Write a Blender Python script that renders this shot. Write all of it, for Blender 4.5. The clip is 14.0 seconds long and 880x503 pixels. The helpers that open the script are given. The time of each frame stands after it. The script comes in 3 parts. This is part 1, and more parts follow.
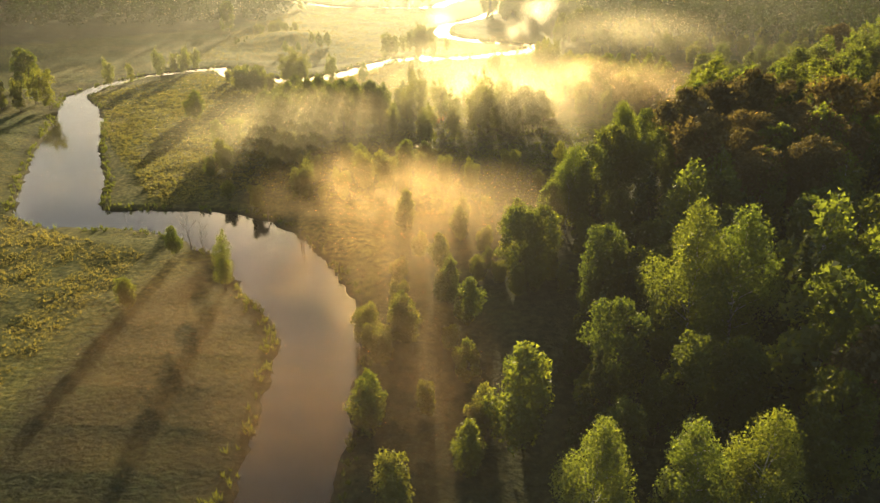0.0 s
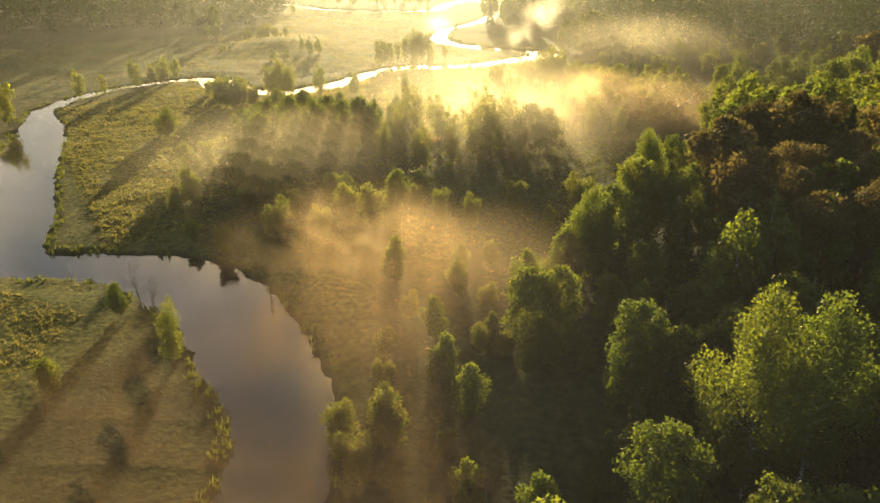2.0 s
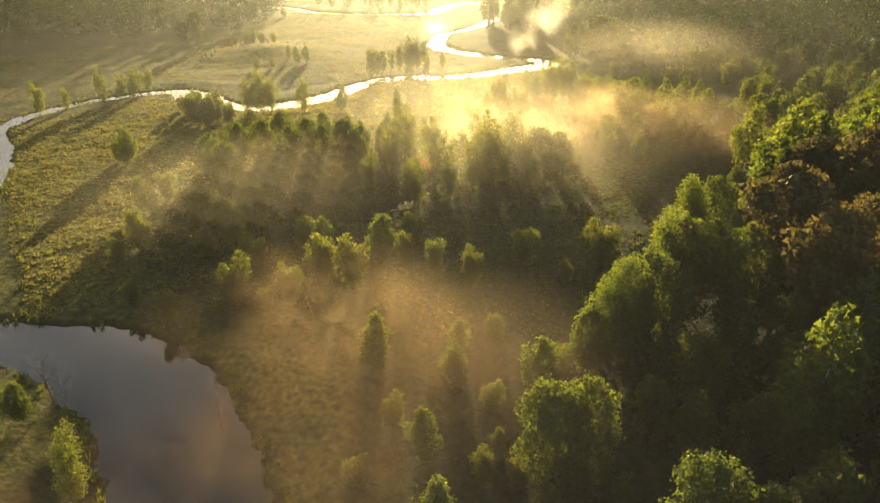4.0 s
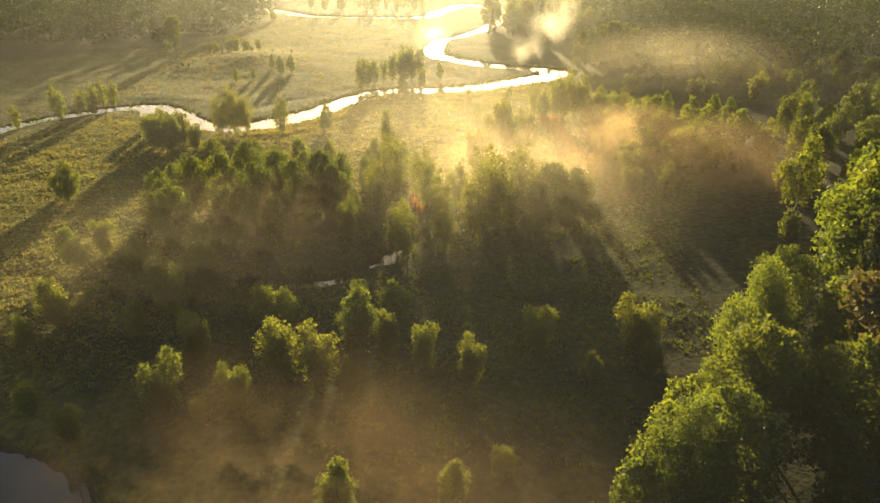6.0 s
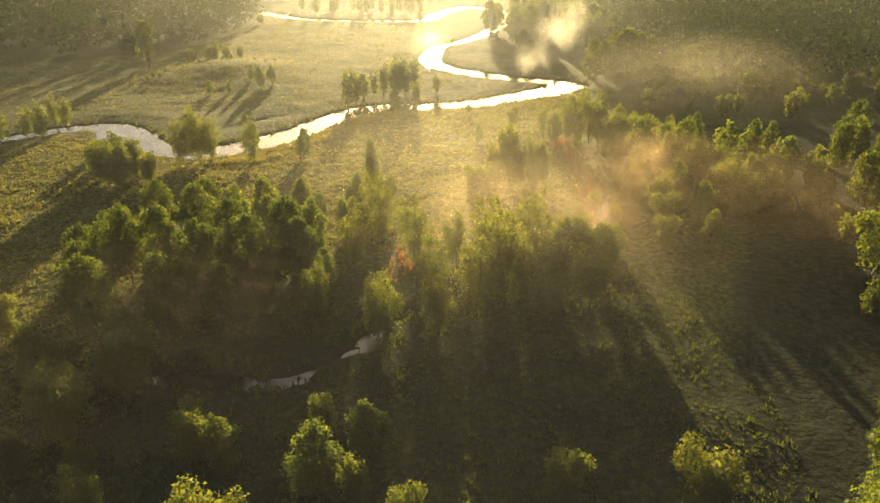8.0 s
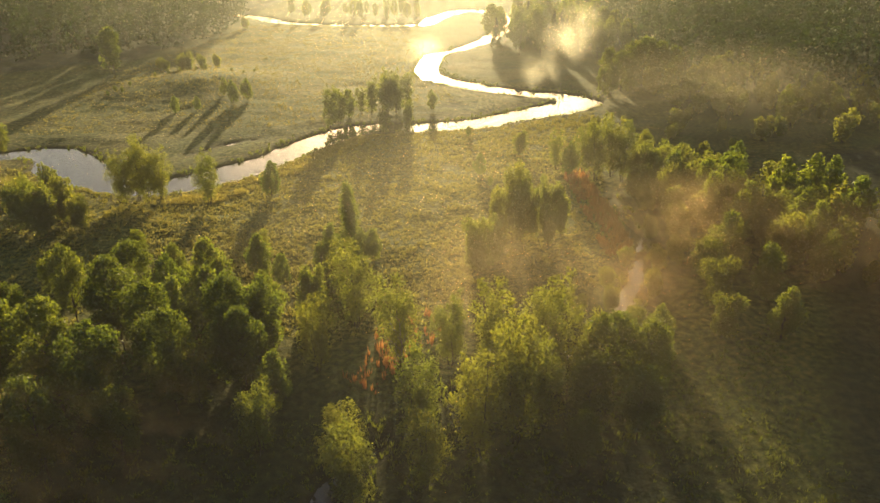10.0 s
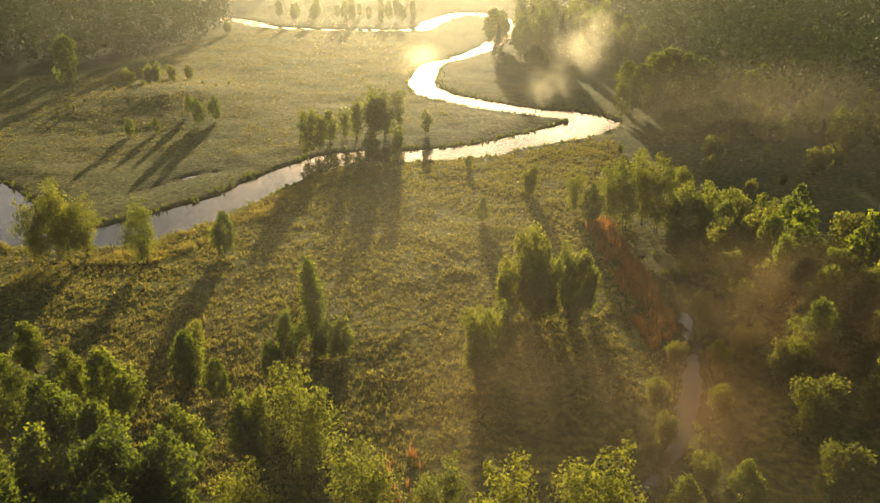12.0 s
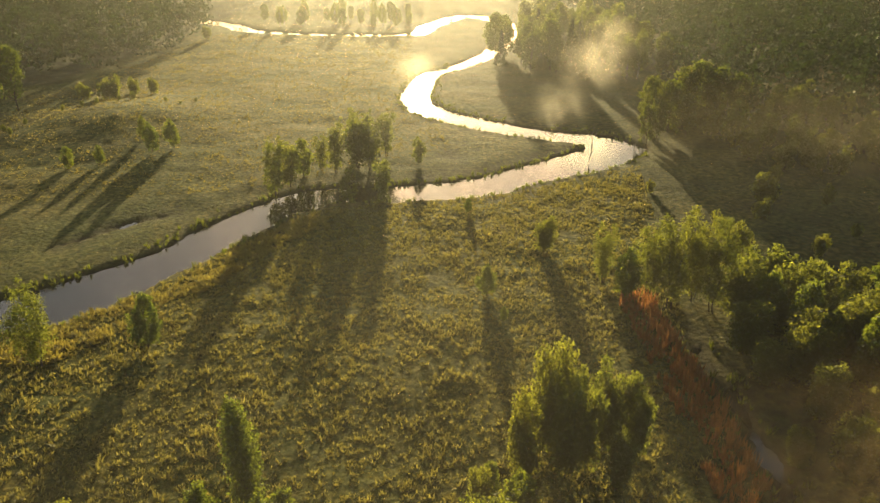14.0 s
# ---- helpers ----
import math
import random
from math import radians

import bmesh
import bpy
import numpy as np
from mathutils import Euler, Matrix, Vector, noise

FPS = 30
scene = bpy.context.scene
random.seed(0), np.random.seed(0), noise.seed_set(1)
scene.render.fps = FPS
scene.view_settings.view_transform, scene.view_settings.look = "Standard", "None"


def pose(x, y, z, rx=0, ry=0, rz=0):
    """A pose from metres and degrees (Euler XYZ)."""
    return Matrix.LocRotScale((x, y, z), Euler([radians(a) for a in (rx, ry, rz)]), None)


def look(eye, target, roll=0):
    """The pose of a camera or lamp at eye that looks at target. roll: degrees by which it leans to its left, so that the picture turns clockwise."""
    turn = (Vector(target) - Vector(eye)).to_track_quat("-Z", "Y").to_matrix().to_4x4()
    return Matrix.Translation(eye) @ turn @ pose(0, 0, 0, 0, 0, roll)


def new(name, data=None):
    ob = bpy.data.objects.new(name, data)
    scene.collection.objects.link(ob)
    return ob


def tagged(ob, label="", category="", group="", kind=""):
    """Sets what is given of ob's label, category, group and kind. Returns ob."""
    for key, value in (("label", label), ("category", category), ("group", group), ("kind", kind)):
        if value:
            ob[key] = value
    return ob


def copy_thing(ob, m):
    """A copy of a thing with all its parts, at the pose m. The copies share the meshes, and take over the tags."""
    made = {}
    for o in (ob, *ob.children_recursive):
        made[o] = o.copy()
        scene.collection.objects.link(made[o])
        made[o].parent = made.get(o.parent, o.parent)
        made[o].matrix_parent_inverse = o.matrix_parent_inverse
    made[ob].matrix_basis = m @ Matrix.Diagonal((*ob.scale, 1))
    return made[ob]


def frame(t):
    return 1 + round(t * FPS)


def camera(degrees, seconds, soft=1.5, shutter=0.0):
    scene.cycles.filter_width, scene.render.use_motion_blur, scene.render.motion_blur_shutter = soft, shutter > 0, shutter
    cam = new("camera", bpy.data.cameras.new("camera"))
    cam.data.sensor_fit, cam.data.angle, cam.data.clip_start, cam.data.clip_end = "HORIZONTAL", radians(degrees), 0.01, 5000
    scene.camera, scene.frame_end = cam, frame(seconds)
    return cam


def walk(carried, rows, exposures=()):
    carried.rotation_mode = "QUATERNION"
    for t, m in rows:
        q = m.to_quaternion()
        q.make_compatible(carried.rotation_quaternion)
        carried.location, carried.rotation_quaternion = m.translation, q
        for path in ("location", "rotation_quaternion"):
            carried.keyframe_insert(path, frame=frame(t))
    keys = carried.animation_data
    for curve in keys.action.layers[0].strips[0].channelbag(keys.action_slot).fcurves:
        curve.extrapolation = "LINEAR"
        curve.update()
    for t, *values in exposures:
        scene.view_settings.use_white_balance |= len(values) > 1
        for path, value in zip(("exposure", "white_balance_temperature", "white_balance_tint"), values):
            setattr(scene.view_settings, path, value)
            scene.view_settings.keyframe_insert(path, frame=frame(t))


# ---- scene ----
cam = camera(64.0, 14.0, 1.5)
METRES, EYE, TILT, LEAN, TURN = 179.28, 49.06, 0.0, -1.08, 2.4
ROWS = [
    (0.0, 0.0, 0.0, 0.0, -0.68, -24.54, 1.5),
    (0.5, 0.0011, 0.0259, -0.0001, -0.7, -24.55, 1.51),
    (1.0, 0.0022, 0.0535, -0.0003, -0.72, -24.53, 1.51),
    (1.5, 0.0035, 0.0823, -0.0003, -0.73, -24.53, 1.52),
    (2.0, 0.0049, 0.1123, -0.0005, -0.75, -24.52, 1.53),
    (2.5, 0.0065, 0.1436, -0.0009, -0.76, -24.52, 1.55),
    (3.0, 0.0079, 0.1756, -0.0012, -0.79, -24.53, 1.55),
    (5.5, 0.0175, 0.3481, -0.0038, -0.79, -24.56, 1.59),
    (6.0, 0.0192, 0.3839, -0.0045, -0.79, -24.57, 1.57),
    (6.5, 0.021, 0.4203, -0.0052, -0.79, -24.59, 1.55),
    (7.0, 0.0229, 0.4572, -0.0056, -0.79, -24.62, 1.54),
    (7.5, 0.0248, 0.4943, -0.0065, -0.8, -24.64, 1.56),
    (8.0, 0.0264, 0.5324, -0.0079, -0.81, -24.64, 1.51),
    (10.5, 0.0357, 0.7264, -0.0157, -0.84, -24.59, 1.44),
    (11.0, 0.0376, 0.7651, -0.0167, -0.85, -24.61, 1.42),
    (11.5, 0.0393, 0.8038, -0.0179, -0.86, -24.62, 1.42),
    (12.0, 0.0409, 0.843, -0.0192, -0.87, -24.63, 1.36),
    (12.5, 0.0429, 0.8816, -0.0205, -0.89, -24.65, 1.4),
    (13.0, 0.0446, 0.9208, -0.0223, -0.91, -24.65, 1.39),
    (13.5, 0.0463, 0.9595, -0.0235, -0.93, -24.68, 1.37),
    (14.0, 0.0484, 0.9984, -0.0245, -0.94, -24.69, 1.4),
]
walk(cam, [(t, pose(0, 0, EYE, TILT, LEAN, TURN) @ pose(METRES * x, METRES * y, METRES * z, 90 + pitch, roll, yaw)) for t, x, y, z, yaw, pitch, roll in ROWS], exposures=((0, 1.38), (6, 1.37), (14, 1.13)))

# world, sun and exposure
SUN_HEIGHT, SUN_WAY = 9.0, -3.0          # degrees above the horizon, degrees east of the valley's axis
sky_world = bpy.data.worlds.new("morning_sky")
scene.world = sky_world
sky_world.use_nodes = True
wt = sky_world.node_tree
sky = wt.nodes.new("ShaderNodeTexSky")
sky.sky_type, sky.sun_disc = "NISHITA", False
sky.sun_elevation, sky.sun_rotation = radians(SUN_HEIGHT), radians(SUN_WAY)
sky.dust_density, sky.air_density = 2.0, 1.0
wt.nodes["Background"].inputs["Strength"].default_value = 0.058
# thin morning clouds, which the calm water mirrors
way, cloud, cover, tinted = (wt.nodes.new("ShaderNode" + k) for k in ("TexCoord", "TexNoise", "ValToRGB", "Mix"))
cloud.inputs["Scale"].default_value, cloud.inputs["Detail"].default_value = 5.0, 4.0
cover.color_ramp.elements[0].position, cover.color_ramp.elements[0].color = 0.42, (1.0, 1.0, 1.0, 1)
cover.color_ramp.elements[1].position, cover.color_ramp.elements[1].color = 0.62, (2.1, 1.8, 1.55, 1)
tinted.data_type, tinted.blend_type = "RGBA", "MULTIPLY"
tinted.inputs[0].default_value = 1.0
wt.links.new(way.outputs["Generated"], cloud.inputs["Vector"])
wt.links.new(cloud.outputs["Fac"], cover.inputs[0])
wt.links.new(sky.outputs[0], tinted.inputs[6])
wt.links.new(cover.outputs[0], tinted.inputs[7])
wt.links.new(tinted.outputs[2], wt.nodes["Background"].inputs["Color"])

a, e = radians(SUN_WAY), radians(SUN_HEIGHT)
SUN_DIR = Vector((math.sin(a) * math.cos(e), math.cos(a) * math.cos(e), math.sin(e)))
lamp = bpy.data.lights.new("sun", "SUN")
lamp.energy, lamp.angle, lamp.color = 5.0, radians(0.6), (1.0, 0.80, 0.41)
sun = new("sun", lamp)
sun.matrix_world = look(SUN_DIR * 900, (0, 0, 0))


# ---- materials ----
def material(name):
    m = bpy.data.materials.new(name)
    m.use_nodes = True
    nt = m.node_tree
    for n in list(nt.nodes):
        nt.nodes.remove(n)
    return m, nt


def node(nt, kind, **inputs):
    n = nt.nodes.new("ShaderNode" + kind)
    for k, v in inputs.items():
        n.inputs[k.replace("_", " ")].default_value = v
    return n


def noise_at(nt, scale, detail=3.0, coords="Position", rough=0.55):
    geo = nt.nodes.new("ShaderNodeNewGeometry")
    n = node(nt, "TexNoise", Scale=scale, Detail=detail, Roughness=rough)
    nt.links.new(geo.outputs[coords], n.inputs["Vector"])
    return n.outputs["Fac"]


def ramp(nt, fac, stops):
    r = nt.nodes.new("ShaderNodeValToRGB")
    while len(r.color_ramp.elements) < len(stops):
        r.color_ramp.elements.new(0.5)
    for el, (p, c) in zip(r.color_ramp.elements, stops):
        el.position, el.color = p, (*c, 1)
    nt.links.new(fac, r.inputs[0])
    return r.outputs[0]


def maths(nt, op, a_, b_=None, clamp=False):
    n = nt.nodes.new("ShaderNodeMath")
    n.operation, n.use_clamp = op, clamp
    for i, v in enumerate((a_, b_)):
        if v is None:
            continue
        if isinstance(v, (int, float)):
            n.inputs[i].default_value = v
        else:
            nt.links.new(v, n.inputs[i])
    return n.outputs[0]


def mixed(nt, fac, c1, c2, mode="MIX"):
    n = nt.nodes.new("ShaderNodeMix")
    n.data_type, n.blend_type = "RGBA", mode
    for i, v in ((0, fac), (6, c1), (7, c2)):
        if isinstance(v, (int, float)):
            n.inputs[i].default_value = v
        elif isinstance(v, tuple):
            n.inputs[i].default_value = (*v, 1)
        else:
            nt.links.new(v, n.inputs[i])
    return n.outputs[2]


def foliage(name, dark, light, through_col, share=0.5):
    """Leaves: a diffuse front, light coming through from behind, each leaf and each tree a little different."""
    m, nt = material(name)
    geo, info = nt.nodes.new("ShaderNodeNewGeometry"), nt.nodes.new("ShaderNodeObjectInfo")
    leaf = ramp(nt, geo.outputs["Random Per Island"], [(0.0, dark), (1.0, light)])
    tree = ramp(nt, info.outputs["Random"], [(0.0, (0.8, 0.87, 0.85)), (0.5, (1.0, 1.0, 1.0)), (1.0, (1.12, 1.06, 0.92))])
    col = mixed(nt, 1.0, leaf, tree, "MULTIPLY")
    lit = mixed(nt, 1.0, through_col, tree, "MULTIPLY")
    d, t = node(nt, "BsdfDiffuse"), node(nt, "BsdfTranslucent")
    g = node(nt, "BsdfGlossy", Roughness=0.5, Color=(0.5, 0.5, 0.45, 1))
    nt.links.new(col, d.inputs["Color"])
    nt.links.new(lit, t.inputs["Color"])
    s, s2 = nt.nodes.new("ShaderNodeMixShader"), nt.nodes.new("ShaderNodeMixShader")
    s.inputs[0].default_value, s2.inputs[0].default_value = share, 0.04
    nt.links.new(d.outputs[0], s.inputs[1])
    nt.links.new(t.outputs[0], s.inputs[2])
    nt.links.new(s.outputs[0], s2.inputs[1])
    nt.links.new(g.outputs[0], s2.inputs[2])
    out = nt.nodes.new("ShaderNodeOutputMaterial")
    nt.links.new(s2.outputs[0], out.inputs[0])
    return m


def rough(name, fac_scale, stops, roughness=0.9, bump=0.0, bump_scale=8.0):
    m, nt = material(name)
    p, out = node(nt, "BsdfPrincipled", Roughness=roughness), nt.nodes.new("ShaderNodeOutputMaterial")
    p.inputs["Specular IOR Level"].default_value = 0.2
    nt.links.new(ramp(nt, noise_at(nt, fac_scale, 6.0), stops), p.inputs["Base Color"])
    if bump:
        b = node(nt, "Bump", Strength=bump, Distance=0.3)
        nt.links.new(noise_at(nt, bump_scale, 4.0), b.inputs["Height"])
        nt.links.new(b.outputs[0], p.inputs["Normal"])
    nt.links.new(p.outputs[0], out.inputs[0])
    return m


def ground_material():
    m, nt = material("meadow_ground")
    p, out = node(nt, "BsdfPrincipled", Roughness=0.95), nt.nodes.new("ShaderNodeOutputMaterial")
    p.inputs["Specular IOR Level"].default_value = 0.1
    fine = ramp(nt, noise_at(nt, 1.1, 6.0), [(0.3, (0.032, 0.035, 0.009)), (0.5, (0.088, 0.09, 0.023)), (0.72, (0.19, 0.17, 0.046))])
    broad = ramp(nt, noise_at(nt, 0.045, 4.0), [(0.35, (0.75, 0.85, 0.7)), (0.65, (1.15, 1.0, 0.8))])
    grass = mixed(nt, 1.0, fine, broad, "MULTIPLY")
    geo = nt.nodes.new("ShaderNodeNewGeometry")
    xyz = nt.nodes.new("ShaderNodeSeparateXYZ")
    nt.links.new(geo.outputs["Position"], xyz.inputs[0])
    wet = maths(nt, "SUBTRACT", 1.0, maths(nt, "MULTIPLY", xyz.outputs[2], 1.6), clamp=True)
    at = nt.nodes.new("ShaderNodeAttribute")
    at.attribute_name = "litter_shade"
    # dark floor of litter and sedge, also used for painted shade
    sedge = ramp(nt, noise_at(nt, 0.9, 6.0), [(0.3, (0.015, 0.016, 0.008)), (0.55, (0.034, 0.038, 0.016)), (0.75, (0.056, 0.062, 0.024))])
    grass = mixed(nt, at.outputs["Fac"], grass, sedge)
    col = mixed(nt, wet, grass, (0.035, 0.028, 0.015))
    nt.links.new(col, p.inputs["Base Color"])
    b = node(nt, "Bump", Strength=0.9, Distance=0.35)
    nt.links.new(noise_at(nt, 1.6, 5.0), b.inputs["Height"])
    nt.links.new(b.outputs[0], p.inputs["Normal"])
    nt.links.new(p.outputs[0], out.inputs[0])
    return m


def water_material():
    m, nt = material("river_water")
    p, out = node(nt, "BsdfPrincipled", Roughness=0.06, IOR=1.36), nt.nodes.new("ShaderNodeOutputMaterial")
    p.inputs["Specular IOR Level"].default_value = 1.0
    nt.links.new(ramp(nt, noise_at(nt, 0.08), [(0.3, (0.012, 0.012, 0.010)), (0.7, (0.022, 0.02, 0.014))]), p.inputs["Base Color"])
    b = node(nt, "Bump", Strength=0.015, Distance=0.05)
    nt.links.new(noise_at(nt, 0.9, 3.0), b.inputs["Height"])
    nt.links.new(b.outputs[0], p.inputs["Normal"])
    nt.links.new(p.outputs[0], out.inputs[0])
    return m


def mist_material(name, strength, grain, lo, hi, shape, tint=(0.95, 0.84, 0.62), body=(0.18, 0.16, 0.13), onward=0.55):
    """Thin mist: mostly clear; the droplets scatter light, most of it onward. shape: bank, veil or curtain. tint, body:
    droplet colours, with the look of sunlit or shaded mist put in.
    """
    m, nt = material(name)
    dens = nt.nodes.new("ShaderNodeMapRange")
    dens.inputs[1].default_value, dens.inputs[2].default_value = lo, hi
    nt.links.new(noise_at(nt, grain, 3.0 if shape == "bank" else 1.0, rough=0.62), dens.inputs[0])
    alpha = maths(nt, "MULTIPLY", dens.outputs[0], strength)

    def fade(value, start, end):
        nonlocal alpha
        f = nt.nodes.new("ShaderNodeMapRange")
        f.interpolation_type = "SMOOTHSTEP"
        f.inputs[1].default_value, f.inputs[2].default_value = start, end
        nt.links.new(value, f.inputs[0])
        alpha = maths(nt, "MULTIPLY", alpha, f.outputs[0])

    geo, xyz = nt.nodes.new("ShaderNodeNewGeometry"), nt.nodes.new("ShaderNodeSeparateXYZ")
    nt.links.new(geo.outputs["Position"], xyz.inputs[0])
    if shape == "bank":
        tc, ln = nt.nodes.new("ShaderNodeTexCoord"), nt.nodes.new("ShaderNodeVectorMath")
        ln.operation = "LENGTH"
        nt.links.new(tc.outputs["Object"], ln.inputs[0])
        fade(ln.outputs["Value"], 1.0, 0.1)
    if shape == "curtain":
        fade(xyz.outputs[2], 0.5, 9.0)
        fade(xyz.outputs[2], 46.0, 8.0)
        fade(xyz.outputs[1], 110.0, 250.0)
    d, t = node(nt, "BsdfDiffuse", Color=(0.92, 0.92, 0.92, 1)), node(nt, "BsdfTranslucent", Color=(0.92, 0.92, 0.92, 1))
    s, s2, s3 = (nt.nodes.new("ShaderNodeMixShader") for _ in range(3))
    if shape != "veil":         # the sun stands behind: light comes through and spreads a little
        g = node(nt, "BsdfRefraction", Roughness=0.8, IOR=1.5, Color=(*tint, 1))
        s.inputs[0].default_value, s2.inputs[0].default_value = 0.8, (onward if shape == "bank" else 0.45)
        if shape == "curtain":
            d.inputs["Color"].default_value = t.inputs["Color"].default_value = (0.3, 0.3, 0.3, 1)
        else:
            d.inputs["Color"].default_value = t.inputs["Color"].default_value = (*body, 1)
    else:                       # level layers: light glances off
        g = node(nt, "BsdfGlossy", Roughness=0.72, Color=(0.95, 0.95, 0.95, 1))
        d.inputs["Color"].default_value = (0.5, 0.5, 0.5, 1)
        # diffuse normal tipped sunward by hand, so the sheets catch extra light
        nv = nt.nodes.new("ShaderNodeCombineXYZ")
        for i, v in enumerate((0.0, 0.72, 0.69)):
            nv.inputs[i].default_value = v
        nt.links.new(nv.outputs[0], d.inputs["Normal"])
        s.inputs[0].default_value, s2.inputs[0].default_value = 0.2, 0.6
    nt.links.new(d.outputs[0], s.inputs[1])
    nt.links.new(t.outputs[0], s.inputs[2])
    nt.links.new(s.outputs[0], s2.inputs[1])
    nt.links.new(g.outputs[0], s2.inputs[2])
    clear, out = nt.nodes.new("ShaderNodeBsdfTransparent"), nt.nodes.new("ShaderNodeOutputMaterial")
    nt.links.new(alpha, s3.inputs[0])
    nt.links.new(clear.outputs[0], s3.inputs[1])
    nt.links.new(s2.outputs[0], s3.inputs[2])
    nt.links.new(s3.outputs[0], out.inputs[0])
    return m


LEAF = {
    "fresh": foliage("fresh_leaves", (0.034, 0.055, 0.011), (0.085, 0.115, 0.023), (0.27, 0.315, 0.026)),
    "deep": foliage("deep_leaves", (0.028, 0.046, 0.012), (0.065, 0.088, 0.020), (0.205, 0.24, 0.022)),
    "willow": foliage("willow_leaves", (0.040, 0.056, 0.013), (0.09, 0.11, 0.025), (0.32, 0.335, 0.034)),
    "pine": foliage("pine_needles", (0.055, 0.048, 0.018), (0.105, 0.084, 0.031), (0.21, 0.16, 0.04), 0.4),
    "spruce": foliage("spruce_needles", (0.020, 0.036, 0.012), (0.045, 0.065, 0.018), (0.09, 0.10, 0.015), 0.3),
    "distant": foliage("distant_leaves", (0.018, 0.032, 0.012), (0.032, 0.050, 0.016), (0.05, 0.075, 0.014), 0.3),
    "reed": foliage("dry_reeds", (0.16, 0.062, 0.022), (0.32, 0.14, 0.045), (0.46, 0.19, 0.05)),
    "grass": foliage("meadow_grass", (0.046, 0.052, 0.013), (0.15, 0.135, 0.036), (0.39, 0.335, 0.062), 0.58),
}
BARK = {
    "birch": rough("birch_bark", 3.0, [(0.42, (0.05, 0.045, 0.04)), (0.5, (0.5, 0.48, 0.43)), (0.8, (0.62, 0.6, 0.55))]),
    "dark": rough("dark_bark", 4.0, [(0.3, (0.03, 0.024, 0.018)), (0.7, (0.09, 0.07, 0.05))], bump=0.6),
    "pine": rough("pine_bark", 2.0, [(0.3, (0.12, 0.06, 0.03)), (0.7, (0.28, 0.14, 0.07))], bump=0.6),
    "dead": rough("weathered_dead_wood", 4.0, [(0.3, (0.10, 0.085, 0.07)), (0.7, (0.22, 0.19, 0.16))], bump=0.5),
}
GROUND, WATER = ground_material(), water_material()
# sunlit gold is put into tint and body, warmer than the lamp gives
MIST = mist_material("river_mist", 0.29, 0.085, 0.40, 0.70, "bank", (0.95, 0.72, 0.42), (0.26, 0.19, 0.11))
# darker copy: the brown of mist in shade is put into its colour
SHADE_MIST = mist_material("shade_tinted_mist", 0.21, 0.05, 0.20, 0.68, "bank", (0.95, 0.70, 0.42), (0.27, 0.18, 0.10), 0.28)
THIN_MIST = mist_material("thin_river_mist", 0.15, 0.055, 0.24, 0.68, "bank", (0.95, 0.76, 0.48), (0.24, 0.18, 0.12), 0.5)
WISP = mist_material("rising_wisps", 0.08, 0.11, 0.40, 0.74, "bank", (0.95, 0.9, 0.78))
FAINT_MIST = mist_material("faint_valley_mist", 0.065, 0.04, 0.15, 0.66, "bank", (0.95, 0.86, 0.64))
VEIL = mist_material("veil_sheets", 0.007, 0.012, 0.0, 0.7, "veil")
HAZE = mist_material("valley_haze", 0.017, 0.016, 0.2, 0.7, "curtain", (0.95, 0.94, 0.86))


# ---- mesh helpers ----
def quick_mesh(name, verts, faces, mat, smooth=False):
    """A mesh from arrays of corners and of equal-sided faces."""
    verts, faces = np.asarray(verts, dtype=np.float32), np.asarray(faces, dtype=np.int32)
    me = bpy.data.meshes.new(name)
    me.vertices.add(len(verts))
    me.vertices.foreach_set("co", verts.ravel())
    me.loops.add(faces.size)
    me.loops.foreach_set("vertex_index", faces.ravel())
    me.polygons.add(len(faces))
    me.polygons.foreach_set("loop_start", np.arange(0, faces.size, faces.shape[1], dtype=np.int32))
    me.polygons.foreach_set("use_smooth", np.full(len(faces), smooth))
    me.update(calc_edges=True)
    me.materials.append(mat)
    return me


def part(name, me, parent, label=""):
    ob = new(name, me)
    ob.parent = parent
    return tagged(ob, label) if label else ob


def spline(points, step=1.5):
    """A smooth line through plan points (x, y, width), closely stepped."""
    p = np.array(points, dtype=float)
    p = np.vstack([2 * p[0] - p[1], p, 2 * p[-1] - p[-2]])
    out = []
    for i in range(1, len(p) - 2):
        n = max(2, int(np.linalg.norm(p[i + 1, :2] - p[i, :2]) / step))
        for u in np.arange(n) / n:
            a0, a1, a2, a3 = p[i - 1:i + 3]
            out.append(0.5 * (2 * a1 + (a2 - a0) * u + (2 * a0 - 5 * a1 + 4 * a2 - a3) * u * u + (3 * a1 - a0 - 3 * a2 + a3) * u ** 3))
    return np.array(out)


def value_noise(x, y, size, seed):
    """Smooth noise between -1 and 1 over the plan, lumps about size metres across."""
    g = np.random.RandomState(seed).uniform(-1, 1, (128, 128))
    fx, fy = x / size, y / size
    ix, iy = np.floor(fx).astype(int), np.floor(fy).astype(int)
    u, v = fx - ix, fy - iy
    u, v = u * u * (3 - 2 * u), v * v * (3 - 2 * v)
    at = lambda i, j: g[i % 128, j % 128]
    return (at(ix, iy) * (1 - u) + at(ix + 1, iy) * u) * (1 - v) + (at(ix, iy + 1) * (1 - u) + at(ix + 1, iy + 1) * u) * v


def smooth(v, lo, hi):
    u = np.clip((v - lo) / (hi - lo), 0, 1)
    return u * u * (3 - 2 * u)


